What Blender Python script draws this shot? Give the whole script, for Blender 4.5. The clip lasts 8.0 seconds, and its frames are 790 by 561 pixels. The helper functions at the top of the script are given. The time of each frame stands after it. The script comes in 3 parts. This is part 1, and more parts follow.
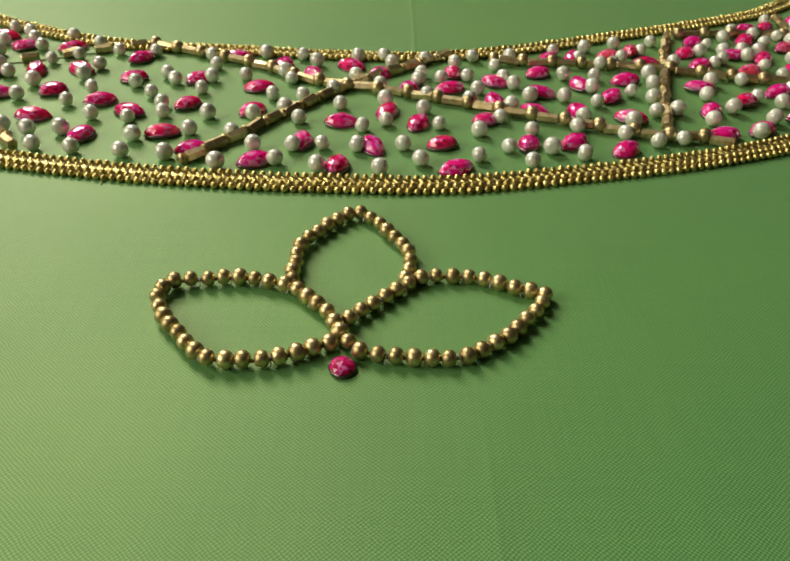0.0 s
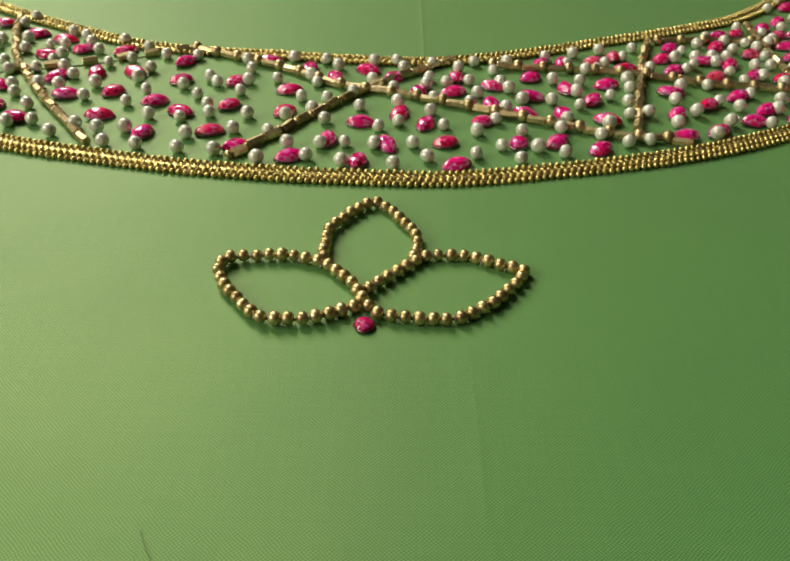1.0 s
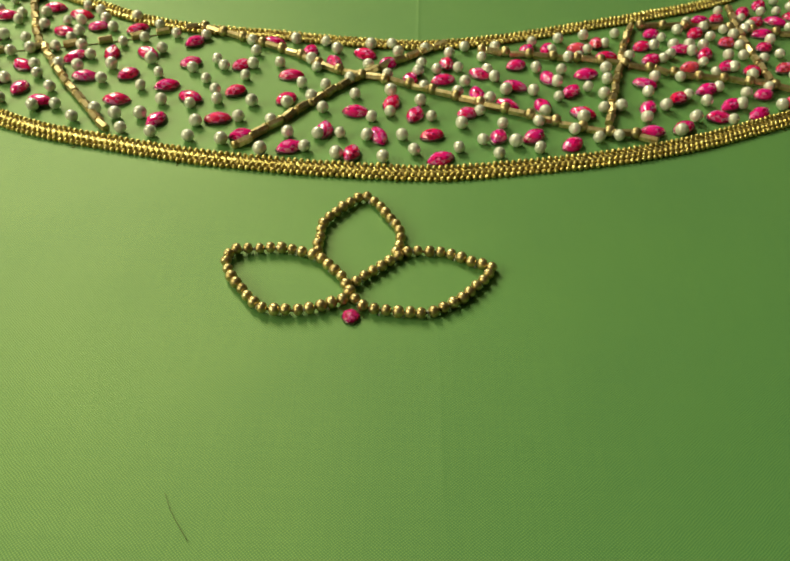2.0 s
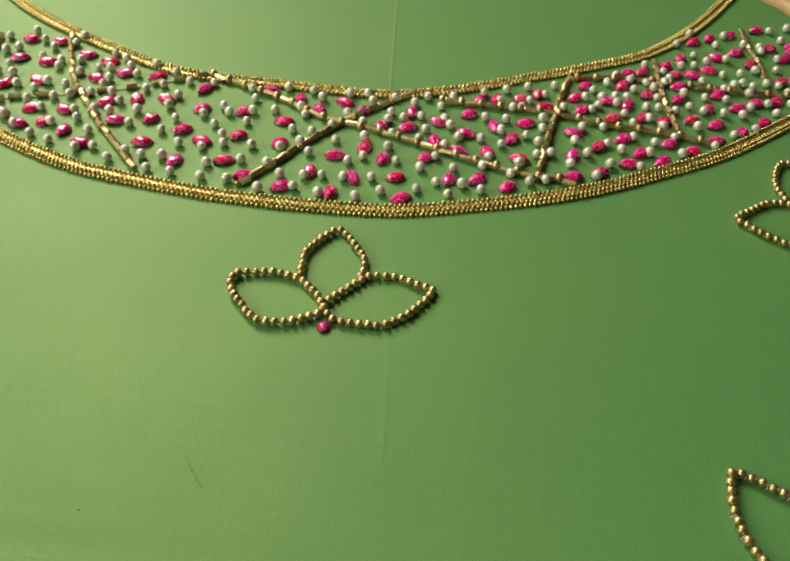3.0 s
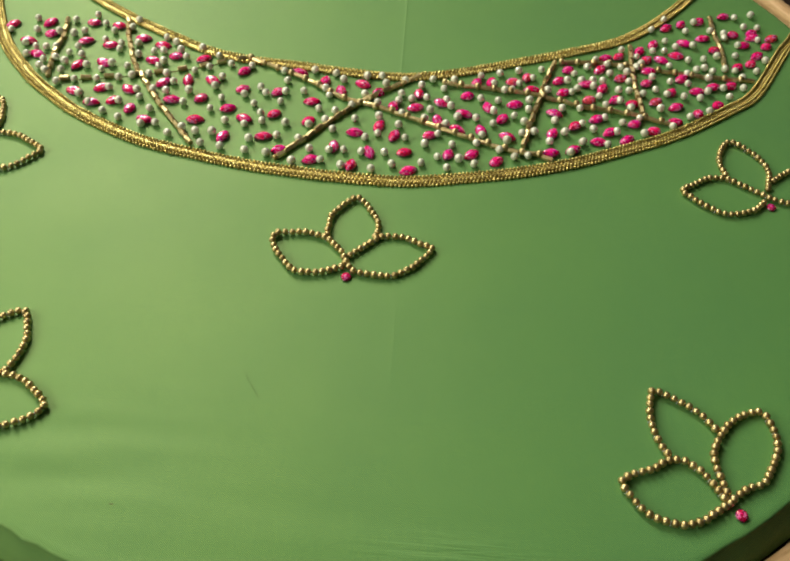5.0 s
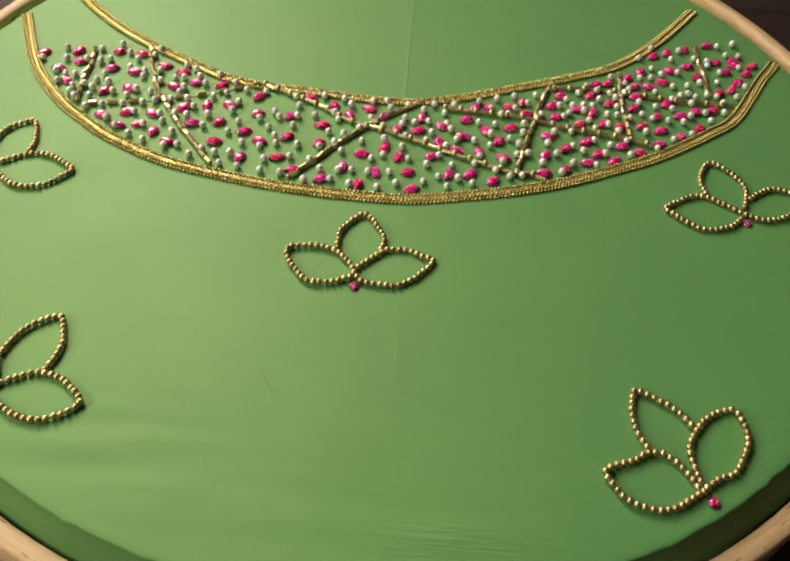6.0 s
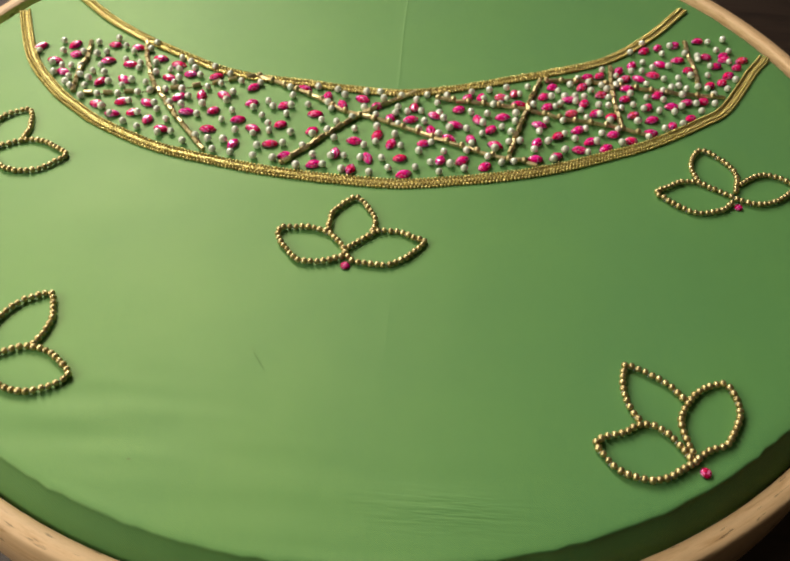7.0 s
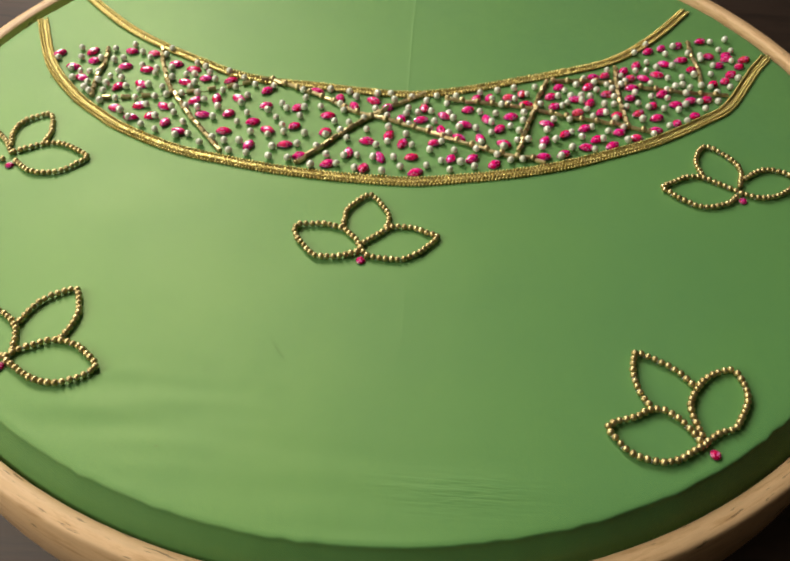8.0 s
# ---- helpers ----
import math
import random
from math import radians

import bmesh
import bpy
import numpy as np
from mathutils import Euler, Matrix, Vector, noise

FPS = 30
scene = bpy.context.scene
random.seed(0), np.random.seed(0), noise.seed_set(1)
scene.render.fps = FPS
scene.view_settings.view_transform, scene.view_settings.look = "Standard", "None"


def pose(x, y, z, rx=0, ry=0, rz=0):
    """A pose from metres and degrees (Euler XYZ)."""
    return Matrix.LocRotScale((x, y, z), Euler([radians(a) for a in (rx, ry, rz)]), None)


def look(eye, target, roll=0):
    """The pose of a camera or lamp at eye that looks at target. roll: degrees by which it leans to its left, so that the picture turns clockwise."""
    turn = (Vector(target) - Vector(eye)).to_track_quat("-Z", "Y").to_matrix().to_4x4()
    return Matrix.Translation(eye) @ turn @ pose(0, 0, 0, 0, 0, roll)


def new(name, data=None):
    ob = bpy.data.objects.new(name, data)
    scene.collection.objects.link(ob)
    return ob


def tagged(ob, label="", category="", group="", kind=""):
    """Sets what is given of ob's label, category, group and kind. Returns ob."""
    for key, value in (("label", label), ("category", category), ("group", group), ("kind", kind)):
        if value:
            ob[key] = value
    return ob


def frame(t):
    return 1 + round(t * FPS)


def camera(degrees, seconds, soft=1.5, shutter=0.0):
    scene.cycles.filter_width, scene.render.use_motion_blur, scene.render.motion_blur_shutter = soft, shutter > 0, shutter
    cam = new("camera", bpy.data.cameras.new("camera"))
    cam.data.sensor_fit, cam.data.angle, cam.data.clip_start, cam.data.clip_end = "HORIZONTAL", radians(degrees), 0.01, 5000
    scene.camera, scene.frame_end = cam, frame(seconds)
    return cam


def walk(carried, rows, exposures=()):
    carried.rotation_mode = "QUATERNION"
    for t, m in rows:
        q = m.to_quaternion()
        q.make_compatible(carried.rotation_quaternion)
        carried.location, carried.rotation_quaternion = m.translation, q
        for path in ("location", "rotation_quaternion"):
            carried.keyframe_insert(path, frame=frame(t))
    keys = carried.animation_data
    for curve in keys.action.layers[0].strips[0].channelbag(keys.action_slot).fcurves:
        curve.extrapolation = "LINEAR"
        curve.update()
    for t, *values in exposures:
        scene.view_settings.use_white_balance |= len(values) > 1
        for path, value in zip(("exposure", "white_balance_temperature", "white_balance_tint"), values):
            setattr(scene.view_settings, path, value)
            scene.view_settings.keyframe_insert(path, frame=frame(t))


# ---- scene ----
cam = camera(53.8, 8.0, soft=2.0)
PATH = [
    (0, (0.00494, -0.06454, 0.05885), (0.00561, 0.01667, 0.00050), 0.98),
    (0.5, (0.00605, -0.07984, 0.07088), (0.00627, 0.00124, 0.01234), 0.87),
    (1, (0.00447, -0.08504, 0.07426), (0.00413, -0.00581, 0.01325), 1.06),
    (1.5, (0.00430, -0.08468, 0.08104), (0.00384, -0.01106, 0.01336), 1.61),
    (2, (0.00792, -0.09097, 0.09585), (0.00723, -0.01847, 0.02697), 2.08),
    (2.2, (0.01245, -0.09725, 0.10372), (0.01156, -0.02510, 0.03450), 2.11),
    (3.3, (0.01622, -0.12168, 0.14333), (0.01587, -0.05173, 0.07186), 3.38),
    (3.5, (0.01627, -0.12602, 0.14958), (0.01567, -0.05651, 0.07769), 3.19),
    (4, (0.01752, -0.13245, 0.15723), (0.01697, -0.06524, 0.08319), 3.35),
    (4.5, (0.01634, -0.13899, 0.16530), (0.01539, -0.07399, 0.08931), 3.26),
    (5.8, (0.01751, -0.15624, 0.18468), (0.01608, -0.09210, 0.10798), 3.45),
    (6, (0.01673, -0.15971, 0.18672), (0.01502, -0.09372, 0.11160), 3.18),
    (6.5, (0.02047, -0.16438, 0.18102), (0.01826, -0.09608, 0.10801), 2.96),
    (7, (0.02090, -0.17065, 0.17674), (0.01885, -0.10211, 0.10396), 2.99),
    (7.5, (0.01215, -0.17716, 0.17695), (0.00961, -0.10814, 0.10463), 2.40),
    (8, (0.01795, -0.17902, 0.17832), (0.01534, -0.10970, 0.10629), 2.09),
]
walk(cam, [(t, look(eye, target, roll)) for t, eye, target, roll in PATH],
     [(0, 0.08, 6500, 11), (0.6, 0.08, 6500, 11), (1.2, 0.06, 6750, 8), (1.5, 0.10, 7300, -4), (1.8, 0.16, 8000, -10), (2.0, 0.14, 7800, -5), (2.3, 0.14, 6600, 10), (3.3, 0.20, 6700, 6), (4.7, 0.22, 6700, 6), (6.0, 0.26, 6500, 11), (8, 0.31, 6500, 12)])

# ---- world and light: a work table by a window in a closed room ----
world = bpy.data.worlds.new("sky")
scene.world = world
world.use_nodes = True
wn = world.node_tree.nodes
sky = wn.new("ShaderNodeTexSky")
sky.sky_type, sky.sun_disc = "NISHITA", False
sky.sun_elevation, sky.sun_rotation = radians(35), radians(-30)
world.node_tree.links.new(sky.outputs[0], wn["Background"].inputs[0])
wn["Background"].inputs[1].default_value = 0.1

# window_1 in the north wall: middle x, z and size; added fill opening in the west wall: middle y, z and size
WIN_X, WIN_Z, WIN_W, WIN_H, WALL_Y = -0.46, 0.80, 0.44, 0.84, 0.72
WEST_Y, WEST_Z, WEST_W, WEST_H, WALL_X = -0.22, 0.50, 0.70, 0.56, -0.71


def window_or_fill_light(eye, target, width, height, energy, color):
    data = bpy.data.lights.new("window_or_fill_light", "AREA")
    data.shape, data.size, data.size_y, data.energy, data.color = "RECTANGLE", width, height, energy, color
    new("window_or_fill_light", data).matrix_world = look(eye, target)


window_or_fill_light((WIN_X, WALL_Y + 0.03, WIN_Z), (WIN_X, 0.0, WIN_Z), WIN_W - 0.06, WIN_H - 0.06, 14.0, (1.0, 0.96, 0.86))
# added warm fill from the west, lifts the shade; no such window is known
window_or_fill_light((WALL_X - 0.03, WEST_Y, WEST_Z), (0.0, WEST_Y, WEST_Z), WEST_W - 0.06, WEST_H - 0.06, 6.2, (1.0, 0.93, 0.76))

MM = 0.001


# ---- materials ----
class Mat:
    """A Principled node material with short ways to add textures."""

    def __init__(self, name, color=(0.8, 0.8, 0.8), rough=0.5, metal=0.0, spec=0.5):
        self.m = bpy.data.materials.new(name)
        self.m.use_nodes = True
        self.t = self.m.node_tree
        self.b = self.t.nodes["Principled BSDF"]
        self.put("Base Color", (*color, 1))
        self.put("Roughness", rough)
        self.put("Metallic", metal)
        self.put("Specular IOR Level", spec)

    def put(self, key, value):
        self.b.inputs[key].default_value = value

    def node(self, kind, **inputs):
        n = self.t.nodes.new("ShaderNode" + kind)
        for key, value in inputs.items():
            slot = n.inputs[key.replace("_", " ")]
            if isinstance(value, bpy.types.NodeSocket):
                self.t.links.new(value, slot)
            else:
                slot.default_value = value
        return n

    def link(self, out, key):
        self.t.links.new(out, self.b.inputs[key])

    def coords(self):
        return self.node("TexCoord").outputs["Object"]

    def place(self):
        return self.node("NewGeometry").outputs["Position"]

    def noise(self, scale, detail=3.0, vector=None, rough=0.5):
        n = self.node("TexNoise", Scale=scale, Detail=detail, Roughness=rough)
        self.t.links.new(vector or self.place(), n.inputs["Vector"])
        return n.outputs["Fac"]

    def ramp(self, fac, stops):
        n = self.node("ValToRGB", Fac=fac)
        e = n.color_ramp.elements
        while len(e) < len(stops):
            e.new(0.5)
        for k, (p, c) in zip(e, stops):
            k.position, k.color = p, (*c, 1)
        return n.outputs["Color"]

    def span(self, fac, low, high, a=0.0, b=1.0):
        n = self.node("MapRange", Value=fac)
        for key, v in (("From Min", a), ("From Max", b), ("To Min", low), ("To Max", high)):
            n.inputs[key].default_value = v
        return n.outputs["Result"]

    def math(self, op, a, b=0.0, c=0.0):
        n = self.t.nodes.new("ShaderNodeMath")
        n.operation = op
        for slot, value in zip(n.inputs, (a, b, c)):
            if isinstance(value, bpy.types.NodeSocket):
                self.t.links.new(value, slot)
            else:
                slot.default_value = value
        return n.outputs[0]

    def mix(self, fac, a, b, blend="MIX"):
        n = self.t.nodes.new("ShaderNodeMix")
        n.data_type, n.blend_type = "RGBA", blend
        for slot, value in zip((n.inputs[0], n.inputs[6], n.inputs[7]), (fac, a, b)):
            if isinstance(value, bpy.types.NodeSocket):
                self.t.links.new(value, slot)
            else:
                slot.default_value = (*value, 1) if isinstance(value, tuple) else value
        return n.outputs[2]

    def bump(self, height, depth, strength=1.0, normal=None):
        n = self.node("Bump", Height=height, Distance=depth, Strength=strength)
        if normal:
            self.t.links.new(normal, n.inputs["Normal"])
        self.link(n.outputs[0], "Normal")
        return n.outputs[0]


CRUMPLE = (0.0348, -0.0800)


def make_silk():
    k = Mat("green_silk", rough=0.5, spec=1.0)
    p = k.place()
    # threads wander a little
    warp = k.node("TexNoise", Scale=330.0, Detail=2.0, Vector=p).outputs["Color"]
    warp = k.node("VectorMath", Vector=warp)
    warp.operation = "SCALE"
    warp.inputs["Scale"].default_value = 0.0007
    shifted = k.t.nodes.new("ShaderNodeVectorMath")
    k.t.links.new(p, shifted.inputs[0])
    k.t.links.new(warp.outputs[0], shifted.inputs[1])
    xyz = k.node("SeparateXYZ", Vector=shifted.outputs[0]).outputs
    wave = lambda axis, pitch: k.math("SINE", k.math("MULTIPLY", xyz[axis], 2 * math.pi / pitch))  # noqa: E731
    # plain weave: warp and weft threads of about a quarter of a millimetre, of uneven thickness
    slub_x = k.noise(1.0, 2.0, k.node("Mapping", Vector=p, Scale=(2600.0, 60.0, 1.0)).outputs[0])
    slub_y = k.noise(1.0, 2.0, k.node("Mapping", Vector=p, Scale=(60.0, 2600.0, 1.0)).outputs[0])
    weave = k.math("MULTIPLY", wave(0, 0.00050), wave(1, 0.00046))
    weave = k.math("ADD", weave, k.math("MULTIPLY_ADD", slub_x, 0.3, k.math("MULTIPLY", slub_y, 0.3)))
    patch = k.noise(16.0, 2.0)
    tone = k.mix(k.span(patch, 0, 1, 0.35, 0.65), (0.078, 0.272, 0.083), (0.066, 0.250, 0.087))
    tone = k.mix(k.span(k.math("ADD", slub_x, slub_y), 0.0, 0.05, 0.8, 1.3), tone, (0.15, 0.33, 0.08))
    tone = k.mix(k.span(weave, 0.0, 0.52, 0.3, 1.2), tone, (0.28, 0.50, 0.11))
    tone = k.mix(k.span(weave, 0.52, 0.0, -0.65, 0.3), tone, (0.03, 0.11, 0.015))
    k.link(tone, "Base Color")
    k.link(k.span(k.noise(30.0), 0.55, 0.64), "Roughness")
    k.put("Specular Tint", (1.0, 1.0, 0.41, 1))
    k.put("Sheen Weight", 0.15)
    k.put("Sheen Tint", (1.0, 1.0, 0.5, 1))
    k.put("Sheen Roughness", 0.4)
    # a pressed fold down the middle and faint creases
    sway = k.math("MULTIPLY_ADD", k.noise(14.0, 1.0), 0.002, k.span(xyz[1], 0.0140, 0.0090, 0.0, 0.105))
    off = k.math("ABSOLUTE", k.math("SUBTRACT", xyz[0], sway))
    fold = k.math("EXPONENT", k.math("MULTIPLY", k.math("POWER", k.math("DIVIDE", off, 0.0005), 2.0), -1.0))
    tent = k.math("EXPONENT", k.math("MULTIPLY", off, -260.0))
    fold = k.math("MULTIPLY_ADD", fold, 0.35, tent)
    worn = k.math("MAXIMUM", k.span(k.noise(22.0, 2.0), 0.0, 0.4, 0.45, 0.65), k.span(xyz[1], 0.0, 1.0, 0.07, 0.10))
    first = k.bump(k.math("MULTIPLY", fold, worn), 0.00013, 0.9)
    # fine crumpled lines in one spot near the rim
    far_x = k.math("POWER", k.math("DIVIDE", k.math("SUBTRACT", xyz[0], CRUMPLE[0]), 0.016), 2.0)
    far_y = k.math("POWER", k.math("DIVIDE", k.math("SUBTRACT", xyz[1], CRUMPLE[1]), 0.005), 2.0)
    spot = k.math("EXPONENT", k.math("MULTIPLY", k.math("ADD", far_x, far_y), -1.0))
    lines = k.noise(1.0, 2.0, k.node("Mapping", Vector=p, Rotation=(0.0, 0.0, 0.25), Scale=(70.0, 750.0, 1.0)).outputs[0])
    first = k.node("Bump", Height=k.math("MULTIPLY", lines, spot), Distance=0.0008, Strength=0.75, Normal=first).outputs[0]
    second = k.node("Bump", Height=k.noise(38.0, 2.0), Distance=0.0004, Strength=0.5, Normal=first)
    k.bump(weave, 0.00004, 0.3, second.outputs[0])
    return k.m


def make_gold(name, light, dark, rough, grain=900.0, metal=0.85):
    k = Mat(name, rough=rough, metal=metal)
    n = k.noise(grain, 3.0)
    r = k.node("ObjectInfo").outputs["Random"]
    tone = k.mix(k.span(n, 0, 1, 0.3, 0.7), light, dark)
    tone = k.mix(k.math("MULTIPLY", r, 0.55), tone, tuple(0.6 * v for v in dark))
    k.link(tone, "Base Color")
    k.link(k.span(n, rough - 0.06, rough + 0.1), "Roughness")
    k.bump(k.noise(grain * 2.5, 2.0), 0.00003, 0.4)
    return k.m


def make_pearl():
    k = Mat("pearl", rough=0.36, spec=0.7)
    r = k.node("ObjectInfo").outputs["Random"]
    k.link(k.mix(r, (0.82, 0.83, 0.68), (0.68, 0.70, 0.55)), "Base Color")
    k.put("Metallic", 0.12)
    k.put("Coat Weight", 1.0)
    k.put("Coat Roughness", 0.1)
    k.put("Coat IOR", 1.7)
    k.bump(k.noise(700.0, 2.0), 0.00004, 0.3)
    return k.m


def make_crystal(name="pink_crystal", depth=1.0, dim=0.12):
    """Foil-backed glass in the stone's own pink under a clear polished skin. Inner reflections are put into the colour:
    random facets pale or dark red.
    """
    k = Mat(name, rough=0.2, spec=0.5)
    r = k.node("ObjectInfo").outputs["Random"]
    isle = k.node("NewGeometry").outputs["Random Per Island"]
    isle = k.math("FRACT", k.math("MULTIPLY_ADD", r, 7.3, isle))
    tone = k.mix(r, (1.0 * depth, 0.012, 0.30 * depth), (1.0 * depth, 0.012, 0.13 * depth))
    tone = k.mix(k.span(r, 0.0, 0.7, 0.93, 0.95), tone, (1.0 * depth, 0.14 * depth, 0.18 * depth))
    # painted inner reflections: some facets pale pink, others near-black red
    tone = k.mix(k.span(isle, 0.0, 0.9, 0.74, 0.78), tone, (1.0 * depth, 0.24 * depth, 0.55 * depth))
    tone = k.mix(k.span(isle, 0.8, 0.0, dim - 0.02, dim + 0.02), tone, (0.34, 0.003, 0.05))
    k.link(tone, "Base Color")
    # light that enters one facet leaves through the others
    k.put("Subsurface Weight", 0.85)
    k.put("Subsurface Radius", (1.0, 0.25, 0.5))
    k.put("Subsurface Scale", 0.0016)
    k.put("Coat Weight", 0.7)
    k.put("Coat Roughness", 0.03)
    return k.m


def make_wood(name, light, dark, ring=None, scale=1.0):
    """Wood with its grain along x, or along a ring about a middle."""
    k = Mat(name, rough=0.55)
    v = k.coords()
    if ring:
        xyz = k.node("SeparateXYZ", Vector=v).outputs
        dx, dy = k.math("SUBTRACT", xyz[0], ring[0] * 0.001), k.math("SUBTRACT", xyz[1], ring[1] * 0.001)
        far = k.math("SQRT", k.math("ADD", k.math("MULTIPLY", dx, dx), k.math("MULTIPLY", dy, dy)))
        v = k.node("CombineXYZ", X=k.math("MULTIPLY", k.math("ARCTAN2", dy, dx), 0.18), Y=far, Z=xyz[2]).outputs[0]
    g = k.noise(1.0, 5.0, k.node("Mapping", Vector=v, Scale=(55.0 * scale, 520.0 * scale, 300.0 * scale)).outputs[0], 0.65)
    tone = k.ramp(g, [(0.3, dark), (0.5, light), (0.75, tuple(0.85 * c for c in light))])
    crack = k.noise(1.0, 2.0, k.node("Mapping", Vector=v, Scale=(130.0 * scale, 1100.0 * scale, 200.0 * scale)).outputs[0])
    tone = k.mix(k.span(crack, 0.0, 0.75, 0.66, 0.72), tone, tuple(0.35 * c for c in dark))
    k.link(tone, "Base Color")
    k.link(k.span(g, 0.45, 0.7), "Roughness")
    k.bump(g, 0.0004, 0.5)
    return k.m


def make_plain(name, color, rough=0.8):
    k = Mat(name, rough=rough)
    k.link(k.mix(k.noise(9.0, 4.0), color, tuple(0.82 * v for v in color)), "Base Color")
    k.bump(k.noise(160.0, 3.0), 0.001, 0.3)
    return k.m


def make_nylon():
    k = Mat("nylon", (0.82, 0.84, 0.78), 0.15)
    k.put("Alpha", 0.55)
    return k.m


SILK = make_silk()
BEAD_GOLD = make_gold("antique_gold", (0.90, 0.74, 0.39), (0.47, 0.34, 0.13), 0.39, 1500.0, 0.92)
TRIM_GOLD = make_gold("bright_gold", (0.94, 0.80, 0.32), (0.48, 0.36, 0.08), 0.28)
ROD_GOLD = make_gold("pale_gold", (0.86, 0.72, 0.42), (0.50, 0.37, 0.15), 0.38)
PEARL = make_pearl()
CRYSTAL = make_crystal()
# flower stones: deeper pink, half the facets painted dark for what they reflect
DARK_FACET_GEM = make_crystal("deep_pink_dark_facets", 0.8, 0.5)
FOIL = make_gold("foil", (0.30, 0.22, 0.20), (0.16, 0.10, 0.09), 0.3)
DARK_GOLD = make_gold("dark_gold", (0.22, 0.15, 0.03), (0.12, 0.08, 0.015), 0.5)
THREAD = make_plain("dull_gold_thread", (0.20, 0.13, 0.04), 0.7)
HOOP_WOOD = make_wood("pale_wood", (0.76, 0.50, 0.26), (0.54, 0.31, 0.13), (4.8, 81.7))
TABLE_WOOD = make_wood("dark_wood", (0.055, 0.030, 0.018), (0.022, 0.012, 0.008), None, 0.3)
PAINT = make_plain("wall_paint", (0.115, 0.10, 0.08))
FLOOR = make_plain("floor_cement", (0.16, 0.12, 0.09))
FRAME_PAINT = make_plain("window_frame_paint", (0.45, 0.33, 0.22), 0.5)
NYLON = make_nylon()
LINT = make_plain("lint", (0.12, 0.16, 0.05))


# ---- mesh helpers ----
def mesh_of(name, bm, material, smooth=True):
    me = bpy.data.meshes.new(name)
    bm.normal_update()
    for face in bm.faces:
        face.smooth = smooth
    bm.to_mesh(me)
    bm.free()
    me.materials.append(material)
    return me


def lay(name, me, parent=None, m=None, label=""):
    """One object on a mesh that may be shared."""
    ob = new(name, me)
    if m is not None:
        ob.matrix_world = m
    if parent is not None:
        ob.parent = parent
    return tagged(ob, label)


def part(name, bm, material, parent, label="", smooth=True):
    return lay(name, mesh_of(name, bm, material, smooth), parent, None, label)


def box(bm, a, b):
    lo, hi = Vector(a), Vector(b)
    bmesh.ops.create_cube(bm, size=1.0, matrix=Matrix.Translation((lo + hi) / 2) @ Matrix.Diagonal((*(hi - lo), 1)))


def spline(points, closed=False, step=0.25):
    """A smooth line through points in mm, as an even chain of points about step mm apart."""
    pts = [Vector((*p, 0)) for p in points]
    n, chain = len(pts), []
    for i in range(n if closed else n - 1):
        a, b, c, e = (pts[(i + k) % n] if closed else pts[min(max(i + k, 0), n - 1)] for k in (-1, 0, 1, 2))
        for s in range(24):
            u = s / 24
            chain.append(0.5 * (2 * b + (c - a) * u + (2 * a - 5 * b + 4 * c - e) * u * u + (3 * b - a - 3 * c + e) * u**3))
    chain.append(pts[0] if closed else pts[-1])
    return spaced(chain, step)


def spaced(chain, step):
    """Points and directions at even steps along a chain."""
    run = [0.0]
    for a, b in zip(chain, chain[1:]):
        run.append(run[-1] + (b - a).length)
    count = max(2, round(run[-1] / step))
    out, i = [], 0
    for s in range(count + 1):
        d = run[-1] * s / count
        while i < len(run) - 2 and run[i + 1] < d:
            i += 1
        u = (d - run[i]) / max(run[i + 1] - run[i], 1e-9)
        out.append((chain[i].lerp(chain[i + 1], u), (chain[i + 1] - chain[i]).normalized()))
    return out


def tube(bm, chain, radius, z, sides=6, flat=1.0):
    """A round or flattened cord along points in mm."""
    rings = []
    for p, way in chain:
        side = Vector((-way.y, way.x, 0))
        rings.append([bm.verts.new((p + side * radius * math.cos(a) + Vector((0, 0, z + flat * radius * math.sin(a)))) * MM)
                      for a in (2 * math.pi * k / sides for k in range(sides))])
    for r, q in zip(rings, rings[1:]):
        for k in range(sides):
            bm.faces.new((r[k], r[k - 1], q[k - 1], q[k]))
    bm.faces.new(rings[0])
    bm.faces.new(rings[-1][::-1])


def turned(bm, profile, sides=96, center=(0.0, 0.0)):
    """A closed ring by turning a closed profile of (radius, z) in mm about an upright axis."""
    rings = [[bm.verts.new(((center[0] + r * math.cos(a)) * MM, (center[1] + r * math.sin(a)) * MM, z * MM)) for r, z in profile]
             for a in (2 * math.pi * k / sides for k in range(sides))]
    for k in range(sides):
        r, q = rings[k - 1], rings[k]
        for j in range(len(profile)):
            bm.faces.new((r[j - 1], q[j - 1], q[j], r[j]))
    bmesh.ops.recalc_face_normals(bm, faces=bm.faces)


